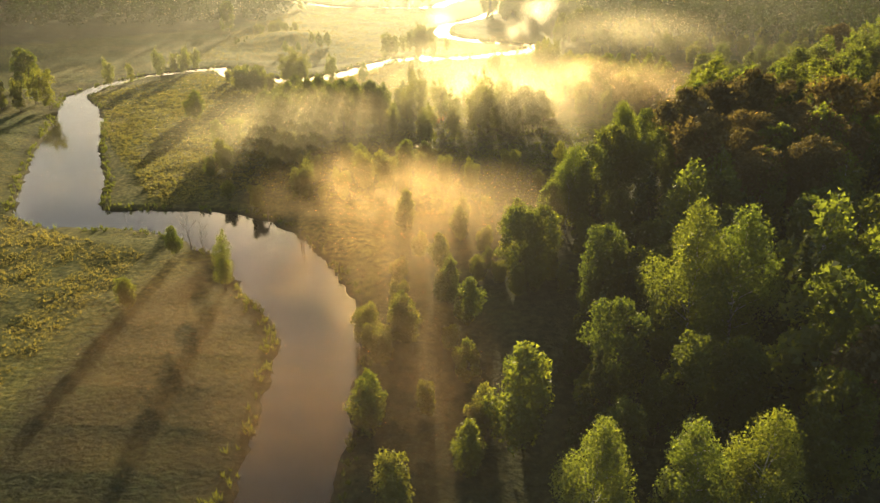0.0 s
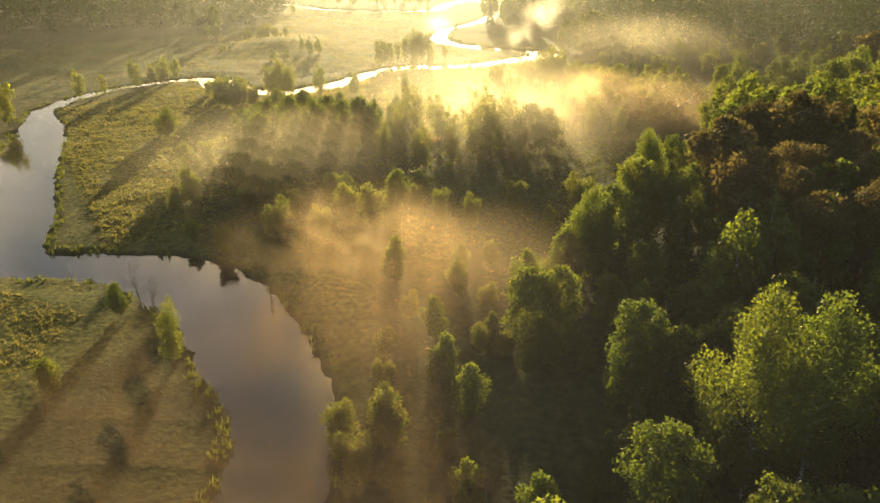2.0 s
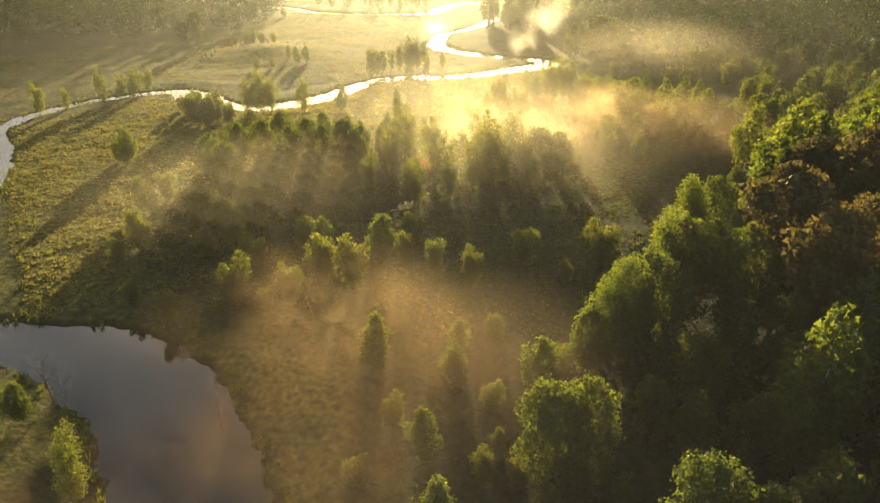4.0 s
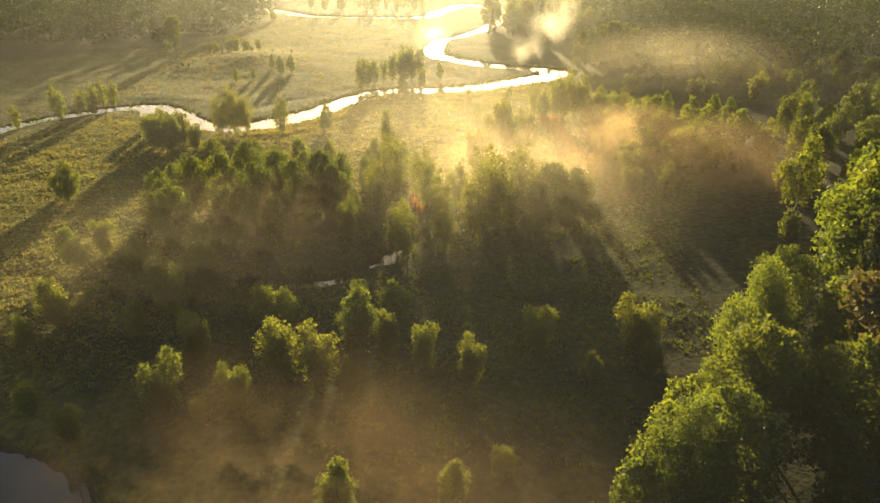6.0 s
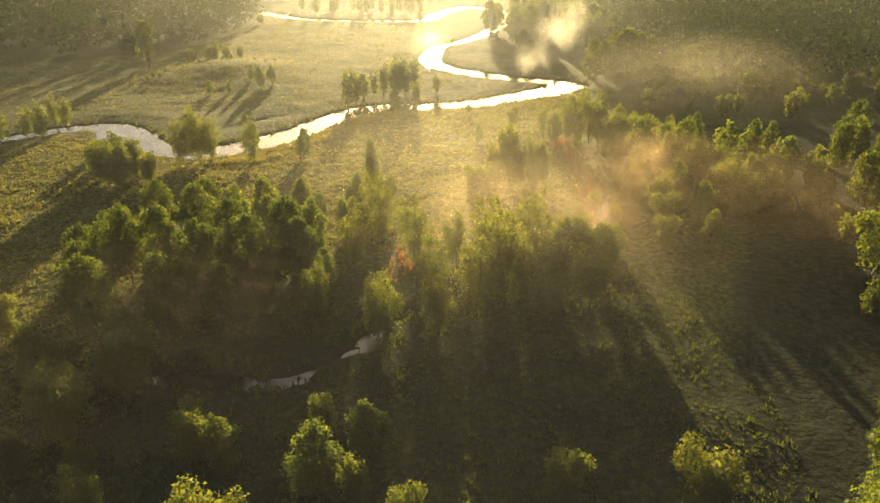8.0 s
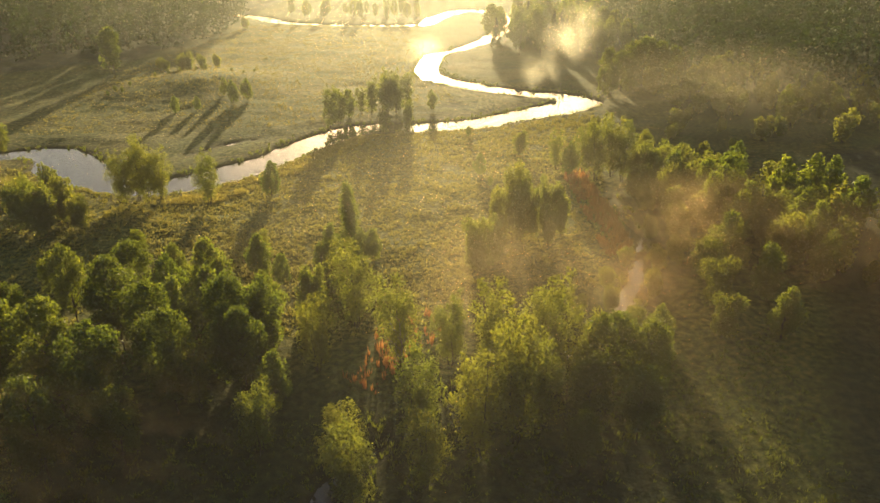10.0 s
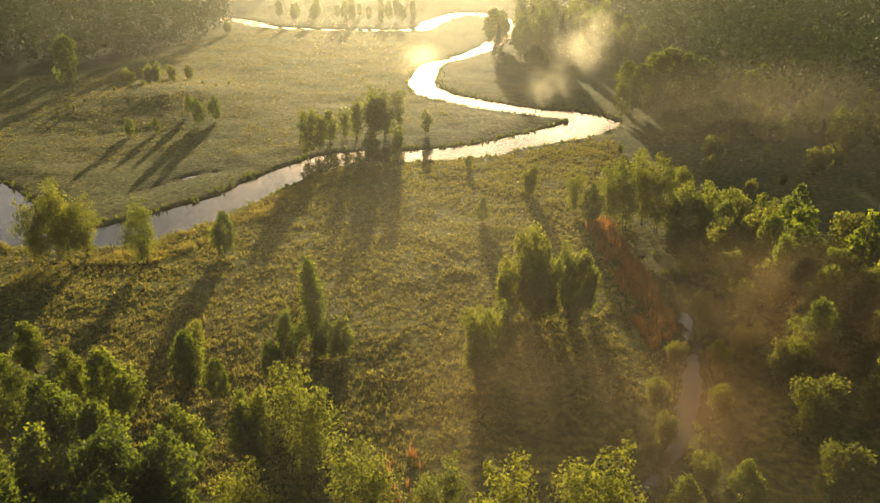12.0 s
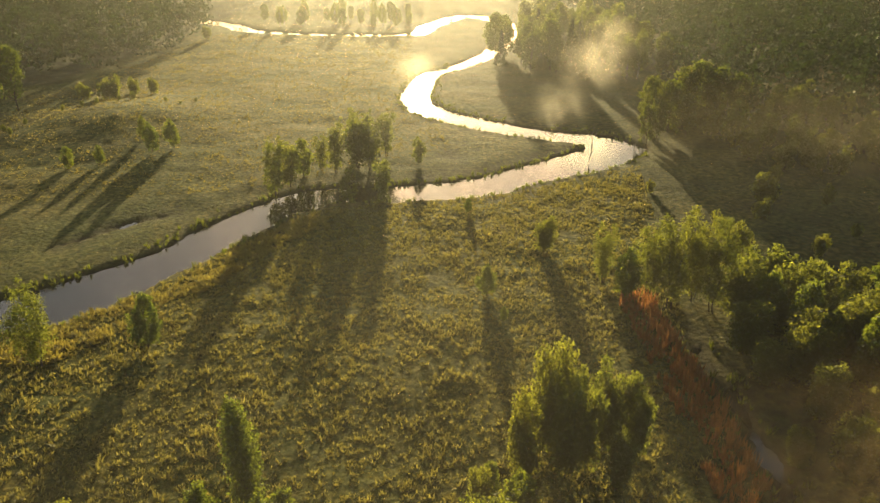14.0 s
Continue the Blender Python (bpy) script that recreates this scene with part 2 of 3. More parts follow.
# ---- the valley: river, creek and ground ----
RIVER_FAR = [(-190, 610, 10), (-120, 556, 10), (-101, 532, 9), (-69, 518, 7), (-22, 517, 8), (-13, 548, 10), (4, 590, 12), (24, 560, 9), (22, 500, 8), (10, 452, 7),
             (0, 431, 6), (-8, 418, 7), (-11, 397, 8), (-10.5, 378, 8), (-5, 365, 9), (7, 353, 9), (20, 344, 8), (31, 339, 10), (37, 331, 11)]
RIVER_NEAR = [(37, 331, 11), (29, 323, 12), (16, 314, 9), (5, 306, 9), (-10, 302, 8), (-21, 301, 8), (-28, 297, 9), (-36, 284, 9), (-42, 272, 9), (-51, 260, 11),
              (-62, 255, 9), (-74, 259, 9), (-83, 267, 13), (-92, 277, 10), (-103, 276, 6), (-118, 263, 5), (-126, 245, 5), (-127, 228, 6)]
RIVER_BEND = [(-127, 228, 6), (-113, 202, 12), (-97, 165, 14), (-85, 140, 16), (-78, 126, 14), (-70, 121, 9), (-55, 120.5, 10), (-43, 116, 15), (-33, 107, 14), (-26.5, 96, 14),
              (-20, 84, 11), (-17.5, 68, 10), (-17, 50, 10), (-20, 20, 10), (-22, -60, 10)]
CREEK = [(-36, 163.5, 1.4), (-27, 163, 2.2), (-19, 163, 1.2), (-15, 167, 0.3), (-11, 171, 3.0), (-7, 178, 0.3), (-3, 185, 0.5), (10, 193, 0.8), (19, 201, 1.8), (24.5, 211, 2.0), (29, 224, 0.9), (30, 238, 0.9), (29, 251, 0.7)]
LAGOON = [(-60, 278, 0.2), (-54, 286, 0.7), (-47, 291, 0.1)]
WATERS = [spline(w) for w in (RIVER_FAR, RIVER_NEAR, RIVER_BEND, CREEK, LAGOON)]


def shore(x, y):
    """How far a place lies from the nearest water's edge; below zero in the water."""
    x, y = np.asarray(x, dtype=float), np.asarray(y, dtype=float)
    best = np.full(x.shape, 1e9)
    for line in WATERS:
        near = (x > line[:, 0].min() - 30) & (x < line[:, 0].max() + 30) & (y > line[:, 1].min() - 30) & (y < line[:, 1].max() + 30)
        if not near.any():
            continue
        px_, py_ = x[near], y[near]
        d = np.full(px_.shape, 1e9)
        for cx, cy, w in line:
            d = np.minimum(d, np.hypot(px_ - cx, py_ - cy) - w / 2)
        best[near] = np.minimum(best[near], d)
    return best


def height(x, y, edge=None):
    x, y = np.asarray(x, dtype=float), np.asarray(y, dtype=float)
    d = shore(x, y) if edge is None else edge
    d = d + 0.7 * value_noise(x, y, 3.0, 3) + 0.5 * value_noise(x, y, 1.3, 4)
    z = 0.85 + 0.24 * value_noise(x, y, 9, 5) + 0.16 * value_noise(x, y, 2.6, 6) + 0.35 * value_noise(x, y, 45, 7)
    z += 4.2 * np.exp(-(((x + 84) / 22) ** 2 + ((y - 350) / 24) ** 2))
    edge_x = 34 + np.clip(y - 140, 0, None) * 0.62
    z += np.clip(x - edge_x, 0, 400) * 0.035
    z += np.clip(-x - 135 - np.clip(380 - y, 0, 200) * 0.6, 0, 300) * 0.10
    z += np.clip(y - 800, 0, 2000) * 0.03
    z = z * (0.45 + 0.55 * smooth(d, 0.5, 9.0))
    return z * smooth(d, -0.6, 1.6) - 1.6 * (1 - smooth(d, -2.5, 0.6))


def stretch(lo, hi, step, far_lo, far_hi):
    """Close steps from lo to hi, growing ones out to the far ends."""
    vals, s, v = list(np.arange(lo, hi, step)), step, hi
    while v < far_hi:
        vals.append(v)
        s *= 1.14
        v += s
    s, v = step, lo
    while v > far_lo:
        s *= 1.14
        v -= s
        vals.insert(0, v)
    return np.array(vals)


gx, gy = stretch(-136, 62, 1.1, -2500, 2500), stretch(36, 440, 1.2, -1200, 4500)
gy = np.concatenate([gy[gy < 440], np.arange(440, 620, 2.2), stretch(620, 640, 6, 620, 4500)[1:]])
GX, GY = np.meshgrid(gx, gy)
GZ = height(GX.ravel(), GY.ravel())
idx = np.arange(GX.size).reshape(GX.shape)
quads = np.stack([idx[:-1, :-1], idx[:-1, 1:], idx[1:, 1:], idx[1:, :-1]], axis=-1).reshape(-1, 4)
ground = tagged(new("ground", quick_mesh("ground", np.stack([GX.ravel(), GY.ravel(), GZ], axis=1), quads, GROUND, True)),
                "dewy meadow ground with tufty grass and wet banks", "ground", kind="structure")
# dark floor under the trees, plus shade painted on open ground
litter_shade = np.zeros(GX.size)
lx, ly = GX.ravel(), GY.ravel()
litter_shade = np.maximum(litter_shade, smooth(lx - 6 - np.clip(ly - 105, 0, 200) * 0.42, -3, 4) * smooth(ly, 300, 270))
# near bank: shade and dim mist put into the ground colour
litter_shade = np.maximum(litter_shade, 0.9 * smooth(-np.hypot((lx + 34) / 17, (ly - 66) / 40), -1.1, -0.75))
# wet hollow: dark sedge, with the trees' shade put into it
litter_shade = np.maximum(litter_shade, 0.8 * smooth(-np.hypot((lx + 8) / 52, (ly - 152) / 40), -1.1, -0.7))
litter_shade = np.maximum(litter_shade, smooth(lx + 14, 0, 5) * smooth(ly, 132, 112))
# eastern meadow: the wood's shade painted in at part strength
litter_shade = np.maximum(litter_shade, 0.45 * smooth(lx + 0.35 * ly, 125, 150) * smooth(ly, 200, 230))
litter_shade = np.maximum(litter_shade, smooth(-lx - 0.9 * np.clip(400 - ly, 0, 300), 120, 132) * smooth(ly, 270, 310))
layer = ground.data.attributes.new("litter_shade", "FLOAT", "POINT")
layer.data.foreach_set("value", np.clip(litter_shade + 0.25 * value_noise(lx, ly, 6, 77) * (litter_shade > 0.05), 0, 1).astype(np.float32))
water = tagged(new("water", quick_mesh("water", [(-320, -200, 0), (220, -200, 0), (220, 760, 0), (-320, 760, 0)], [(0, 1, 2, 3)], WATER)),
               "calm winding river reflecting the bright morning sky", "river", kind="structure")


# ---- trees ----
def tube(points, radii, sides=6):
    """Corners and faces of a tapered round limb."""
    pts, vs, fs = [Vector(p) for p in points], [], []
    for i, p in enumerate(pts):
        way = (pts[min(i + 1, len(pts) - 1)] - pts[max(i - 1, 0)]).normalized()
        q = way.to_track_quat("Z", "Y").to_matrix()
        for k in range(sides):
            ang = 2 * math.pi * k / sides
            vs.append(p + q @ Vector((math.cos(ang) * radii[i], math.sin(ang) * radii[i], 0)))
    for i in range(len(pts) - 1):
        for k in range(sides):
            b0, b1 = i * sides + k, i * sides + (k + 1) % sides
            fs.append((b0, b1, b1 + sides, b0 + sides))
    return vs, fs


def tubes(name, limbs, mat, sides=6):
    vs, fs = [], []
    for points, radii in limbs:
        v, f = tube(points, radii, sides)
        fs += [tuple(i + len(vs) for i in q) for q in f]
        vs += v
    return quick_mesh(name, [tuple(v) for v in vs], fs, mat, True)


def leaves(name, centres, outward, size, mat, rs, spread=0.9, long=1.0, hang=0.0, plain=False):
    """Many small leaf sprays, one bent blade each, turned partly outward."""
    n = len(centres)
    nrm = outward + spread * rs.normal(size=(n, 3))
    nrm /= np.linalg.norm(nrm, axis=1)[:, None] + 1e-9
    ref = rs.normal(size=(n, 3))
    ref[:, 2] -= hang
    u = np.cross(nrm, ref)
    u /= np.linalg.norm(u, axis=1)[:, None] + 1e-9
    v = np.cross(nrm, u)
    s = (size * rs.uniform(0.6, 1.35, n))[:, None]
    u, v = u * s * 0.5, v * s * 0.5 * long
    tip = centres + v * 1.25 + nrm * s * 0.12
    if plain:
        verts = np.stack([centres - v * 0.8 + u, tip * 0.5 + (centres + v) * 0.5, centres - v * 0.6 - u], axis=1).reshape(-1, 3)
        return quick_mesh(name, verts, np.arange(3 * n).reshape(n, 3), mat)
    verts = np.stack([centres - v * 1.1, centres + u, tip, centres - u], axis=1).reshape(-1, 3)
    return quick_mesh(name, verts, np.arange(4 * n).reshape(n, 4), mat)


def fill_lobes(lobes, n, rs, shell=0.35):
    """Places for n leaves in ellipsoid lobes, most of them near the outside, and the ways outward."""
    c, r = np.array([l[0] for l in lobes]), np.array([l[1] for l in lobes])
    w = r[:, 0] * r[:, 2]
    pick = rs.choice(len(lobes), n, p=w / w.sum())
    way = rs.normal(size=(n, 3))
    way /= np.linalg.norm(way, axis=1)[:, None]
    rad = rs.uniform(0, 1, n) ** shell * rs.uniform(0.85, 1.18, n)
    return c[pick] + way * rad[:, None] * r[pick], way


def make_tree(kind, seed, h, leaf_n, leaf_size):
    """One tree of a kind as an Empty with trunk, limbs and crown, standing at the origin."""
    k, rs = KINDS[kind], np.random.RandomState(seed)
    root = tagged(new(k["name"]), k["label"], k["category"], k["group"])
    stems = k.get("stems", 1)
    trunk_limbs, limb_limbs, lobes = [], [], []
    for s in range(stems):
        ang = 2 * math.pi * (s + rs.uniform(-0.3, 0.3)) / stems
        foot = 0.0 if stems == 1 else k.get("foot", 0.02) * h
        lean = rs.uniform(0.0, 0.03) * h if stems == 1 else k["width"] * h * rs.uniform(0.45, 0.85)
        hs = h * (1 if s == 0 else rs.uniform(0.7, 0.98))
        line = []
        for i in range(7):
            u = i / 6
            out_r = foot + lean * u ** 1.2
            wob = 0.012 * h * rs.normal(size=2) * (u > 0)
            line.append((math.cos(ang) * out_r + wob[0], math.sin(ang) * out_r + wob[1], -0.4 + (hs * 0.97 + 0.4) * u))
        r0 = k["girth"] * h / (1 if stems == 1 else 1.7)
        trunk_limbs.append((line, [r0 * (1 - 0.93 * i / 6) for i in range(7)]))
        at = lambda z: tuple(np.interp(z, [p[2] for p in line], [p[j] for p in line]) for j in (0, 1))
        per = max(3, k["lobes"] // stems)
        for i in range(per):
            u = k["base"] + (1 - k["base"]) * ((i + rs.uniform(0.1, 0.9)) / per)
            z = hs * u
            rel = (u - k["base"]) / (1 - k["base"])
            reach = k["width"] * h * k["profile"](rel) * (1 if stems == 1 else 0.62) * rs.uniform(0.55, 1.15)
            az = i * 2.4 + rs.uniform(-0.6, 0.6)
            bx, by = at(z)
            r = k["lobe"] * h * (0.45 + 0.75 * k["profile"](rel)) * rs.uniform(0.7, 1.25) * (1 + k.get("ragged", 0.0) * rs.uniform(-0.7, 0.7))
            r = min(r, max(0.25, hs * 1.03 - z + 0.2 * r)) if rel > 0.8 else r
            c = (bx + math.cos(az) * reach, by + math.sin(az) * reach, z + k.get("rise", 0.0) * reach)
            lobes.append((c, (r, r, r * k["flat"])))
            z0 = max(0.3, z - reach * k.get("angle", 0.7))
            b0 = at(z0)
            rr = r0 * 0.34 * (1 - 0.6 * rel)
            mid = ((b0[0] + c[0]) / 2, (b0[1] + c[1]) / 2, (z0 + c[2]) / 2 + 0.06 * reach)
            limb_limbs.append(([(b0[0], b0[1], z0), mid, c], [rr, rr * 0.6, rr * 0.18]))
            if k.get("twigs"):
                for _ in range(k["twigs"]):
                    e_ = np.array(c) + rs.normal(size=3) * r * np.array((1, 1, k["flat"])) * 0.9 + (0, 0, 0.3 * r)
                    limb_limbs.append(([mid, tuple((np.array(mid) + e_) / 2 + rs.normal(size=3) * 0.1), tuple(e_)], [rr * 0.4, rr * 0.25, rr * 0.06]))
    part("trunk", tubes("trunk", trunk_limbs + limb_limbs, BARK[k["bark"]], 4), root)
    if leaf_n:
        cen, out = fill_lobes(lobes, leaf_n, rs, k.get("shell", 0.4))
        if k.get("droop"):
            cen[:, 2] -= k["droop"] * h * rs.uniform(0, 1, leaf_n) ** 2
        cen[:, 2] = np.maximum(cen[:, 2], 0.25)
        part("crown", leaves("crown", cen, out, leaf_size, LEAF[k["leaf"]], rs, long=k.get("long", 1.0), hang=k.get("hang", 0.0), plain=True), root)
    return root


round_top = lambda r: math.sin(math.pi * min(1, 0.12 + 0.88 * r)) ** 0.6
tall_top = lambda r: (1 - r) ** 0.65 * (0.55 + 0.9 * min(1, r * 3)) if r < 1 else 0
cone = lambda r: max(0.02, 1 - r)
flat_top = lambda r: (0.45 + 0.75 * r) * (1 if r < 0.75 else max(0.1, (1 - r) * 4))

KINDS = {
    "birch": dict(name="birch_tree", label="tall leafy birch in fresh spring leaf with drooping twigs", category="tree", group="trees of the wooded slope", girth=0.011, base=0.22, width=0.17, profile=tall_top, lobes=30, lobe=0.075, flat=1.25, droop=0.07, bark="birch", leaf="fresh", rise=0.2, hang=1.2, long=1.3),
    "aspen": dict(name="aspen_tree", label="dense green broadleaf tree with a rounded top", category="tree", group="trees of the wooded slope", girth=0.013, base=0.22, width=0.20, profile=round_top, lobes=40, lobe=0.078, flat=1.05, bark="dark", leaf="deep", rise=0.35, ragged=0.3),
    "pine": dict(name="pine_tree", label="old pine with an open olive-brown crown and reddish bark", category="tree", group="trees of the wooded slope", girth=0.014, base=0.42, width=0.16, profile=flat_top, lobes=36, lobe=0.085, flat=0.8, bark="pine", leaf="pine", rise=0.3, long=1.6),
    "spruce": dict(name="spruce_tree", label="dark pointed spruce with drooping boughs", category="tree", group="trees of the wooded slope", girth=0.012, base=0.08, width=0.19, profile=cone, lobes=52, lobe=0.062, flat=0.55, droop=0.03, bark="dark", leaf="spruce", rise=-0.3, angle=-0.1, long=1.5),
    "alder": dict(name="alder_tree", label="slender alder with several bare stems and thin leaves", category="tree", group="alders by the creek", girth=0.012, base=0.16, width=0.14, profile=round_top, lobes=33, lobe=0.078, flat=1.3, bark="dark", leaf="willow", stems=3, twigs=1, shell=0.5, ragged=0.4),
    "willow": dict(name="willow_bush", label="rounded willow bush in pale yellow-green leaf", category="bush", group="willow bushes of the wet meadow", girth=0.016, base=0.12, width=0.25, profile=round_top, lobes=42, lobe=0.115, flat=1.25, bark="dark", leaf="willow", stems=3, shell=0.42, rise=0.25, ragged=0.5),
    "young": dict(name="young_tree", label="young leafy tree with an upright narrow crown", category="tree", group="young trees of the wet meadow", girth=0.014, base=0.10, width=0.20, profile=tall_top, lobes=32, lobe=0.092, flat=1.35, bark="dark", leaf="fresh", rise=0.35, ragged=0.4),
    "column": dict(name="columnar_tree", label="tall narrow columnar tree alone in the meadow", category="tree", group="trees of the meadow", girth=0.012, base=0.06, width=0.07, profile=round_top, lobes=44, lobe=0.072, flat=1.7, bark="dark", leaf="fresh", rise=0.5, droop=0.02),
    "dead": dict(name="dead_tree", label="bare dead tree with broken grey branches", category="dead tree", group="dead trees by the river", girth=0.017, base=0.25, width=0.22, profile=round_top, lobes=14, lobe=0.07, flat=1.0, bark="dead", twigs=3, rise=0.5),
}
STOCK = {}
for i, (kind, h, near_n, near_s, far_n, far_s, many) in enumerate((
        ("birch", 20, 17000, 0.215, 2200, 0.58, 3), ("aspen", 17, 7600, 0.39, 2800, 0.62, 3), ("pine", 20, 8000, 0.30, 2800, 0.52, 2), ("spruce", 18, 7000, 0.32, 2200, 0.56, 2),
        ("alder", 13, 6500, 0.23, 2000, 0.46, 3), ("willow", 7, 6000, 0.265, 1300, 0.52, 4), ("young", 10, 5200, 0.33, 1300, 0.6, 4), ("column", 13, 8500, 0.25, 900, 0.6, 1), ("dead", 9, 0, 0, 0, 0, 2))):
    for far in (False, True):
        STOCK[kind, far] = (h, [(kind, 100 * i + 10 * far + j, h, far_n if far else near_n, far_s if far else near_s) for j in range(many)])
BUILT, rng = {}, np.random.RandomState(11)


def plant(kind, x, y, h=None, far=False, widen=1.0):
    """Sets a tree on the ground; the first of each shape is built there, the rest are copies of it."""
    base_h, makes = STOCK[kind, far]
    key = makes[rng.randint(len(makes))]
    h = h or base_h * rng.uniform(0.75, 1.15)
    z = max(0.05, float(height(np.array([x]), np.array([y]))[0])) - 0.05
    s = h / base_h
    place = Matrix.LocRotScale((x, y, z), Euler((rng.uniform(-0.04, 0.04), rng.uniform(-0.04, 0.04), rng.uniform(0, 6.28))), (s * widen, s * widen, s))
    if key not in BUILT:
        BUILT[key] = make_tree(*key)
        BUILT[key].matrix_basis = place
        return BUILT[key]
    ob = copy_thing(BUILT[key], place)
    ob.matrix_basis = place
    return ob


def inside(x, y, poly):
    hit_, j = False, len(poly) - 1
    for i in range(len(poly)):
        (xi, yi), (xj, yj) = poly[i], poly[j]
        if (yi > y) != (yj > y) and x < (xj - xi) * (y - yi) / (yj - yi) + xi:
            hit_ = not hit_
        j = i
    return hit_


def scatter(poly, gap, keep_off=2.0):
    """Uneven places at least gap apart within a plan polygon, off the water."""
    xs, ys = [p[0] for p in poly], [p[1] for p in poly]
    got = []
    tries = int((max(xs) - min(xs)) * (max(ys) - min(ys)) / gap ** 2 * 6)
    for _ in range(tries):
        x, y = rng.uniform(min(xs), max(xs)), rng.uniform(min(ys), max(ys))
        if inside(x, y, poly) and all((x - a_) ** 2 + (y - b_) ** 2 > gap * gap for a_, b_ in got):
            got.append((x, y))
    if got:
        d = shore([g[0] for g in got], [g[1] for g in got])
        got = [g for g, dd in zip(got, d) if dd > keep_off]
    return got


def wood(poly, gap, mix, keep_off=2.0, far=False, scale=1.0):
    names, share = list(mix), np.array(list(mix.values()), dtype=float)
    for x, y in scatter(poly, gap, keep_off):
        kind = names[rng.choice(len(names), p=share / share.sum())]
        plant(kind, x, y, STOCK[kind, far][0] * scale * rng.uniform(0.72, 1.15), far)


def row(kind, places, far=False, widen=1.0):
    for x, y, h in places:
        plant(kind, x, y, h, far, widen)


# the wooded slope: its edge and tallest trees first, then the crowd behind
row("birch", ((26, 71, 21.5), (30.5, 71, 21), (29.5, 128.5, 19.5), (18, 112.5, 16), (10.3, 43, 14.8), (17.8, 42.3, 15), (23.9, 43.3, 15.3), (31, 131, 18), (26.5, 126, 14)))
row("aspen", ((16.2, 63.2, 13.5), (18.5, 82.5, 14), (8.5, 93.5, 12.5), (12, 95, 12), (27, 120, 17), (22, 113, 15.5), (32, 48.5, 14.5), (40, 131, 16.5), (23.5, 58.5, 12.5), (27.3, 58.5, 12.5), (34, 118, 17), (37, 140, 15)))
row("young", ((6.4, 57, 12.5), (15, 113, 9), (4, 98.5, 4), (7, 66, 7), (9, 108, 8), (20, 120, 11), (18, 116, 12)))
wood([(34, 50), (36, 76), (34, 92), (30, 100), (36, 112), (44, 136), (46, 150), (62, 176), (68, 150), (68, 98), (46, 62)], 5.6, {"birch": 3, "aspen": 4, "spruce": 2, "pine": 2}, far=True)
wood([(10, 66), (20, 88), (14, 106), (24, 108), (33, 96), (34, 78), (22, 66), (22, 40), (12, 40)], 5.0, {"spruce": 3, "aspen": 2, "young": 2}, scale=0.6)
row("pine", ((48.5, 120, 19), (54, 122, 19), (46, 112, 18), (58, 114, 20), (44, 104, 18), (52, 104, 19), (60, 126, 19), (54, 143, 19), (65, 145, 19)))
wood([(68, 98), (68, 150), (74, 178), (110, 228), (150, 252), (172, 254), (150, 205), (100, 136)], 6.4, {"aspen": 5, "pine": 1, "birch": 3}, far=True, scale=0.95)
wood([(52, 172), (62, 196), (58, 216), (70, 236), (95, 262), (150, 280), (165, 262), (112, 232), (74, 182)], 6.2, {"aspen": 2, "birch": 1, "willow": 4}, far=True, scale=0.68)
wood([(21, 84), (23, 106), (30, 114), (38, 112), (42, 90), (32, 78)], 4.2, {"aspen": 3, "spruce": 2, "young": 1}, far=True, scale=0.68)
row("willow", ((8, 91, 4.5), (11, 92.5, 5), (13.5, 96, 4.5), (9.5, 97, 4), (6, 95, 4), (15, 92, 4), (17, 85, 4.5), (20, 86, 4.5), (14, 64, 5), (17, 65, 5), (24, 74, 5), (28, 75, 5)))
# thicket between slope and river
wood([(-12, 52), (-10, 92), (-14, 118), (4, 122), (12, 112), (4, 100), (2, 82), (4, 60), (5, 48)], 6.0, {"young": 3, "willow": 3}, scale=0.7)
# willows of the wet meadow
row("willow", ((-38.8, 151, 8.3), (-31.2, 130.2, 7.5), (-20.1, 136.4, 7.8), (-15.4, 134.6, 7.8), (-24.8, 148.6, 6), (-39.3, 125.5, 4.8), (9.7, 143.2, 6.4), (21.5, 142.5, 7.8), (-52, 148, 7), (-41, 145.6, 5.5), (-41, 156, 6),
               (-34, 146, 4.3), (-26, 152, 4.4), (-13, 153, 4.4), (-56.6, 171, 6), (-54, 143, 4.2), (-47, 86, 5), (-78, 197, 5), (-46, 130, 4), (-27, 128.5, 3), (15.8, 136.8, 3.6), (-5.8, 48, 6.5), (-12.5, 78, 6), (-7, 77.5, 6.5)))
row("willow", ((-30.9, 139.5, 6.9), (-23.6, 130.6, 6.3), (-3.6, 138.7, 6.4), (1.8, 136, 6.4), (22.5, 137.5, 4.8), (-8.2, 142.5, 5.8), (-11.7, 133.5, 5)), False, 0.8)
row("young", ((-12.1, 144.4, 7.8), (-21.7, 147.6, 6.5), (-37.3, 163.2, 9.2), (-58.5, 164.6, 7), (-36, 159, 8), (-8, 150, 6), (26, 131, 5), (-46, 160, 8), (-75, 195, 8)), False, 1.25)
# grove and alders in mid-valley
row("aspen", ((-43, 168, 12.5), (-39, 194, 12), (-47, 199, 11), (-41.5, 204, 10), (-34, 178, 12.5), (-28, 182, 12), (-40, 182, 13), (-46, 184, 12), (-52, 184, 10), (-32, 188, 12), (-25, 192, 11), (-50, 192, 10), (-22, 186, 10), (-36, 172, 11), (-48, 175, 11), (-30, 174, 9)))
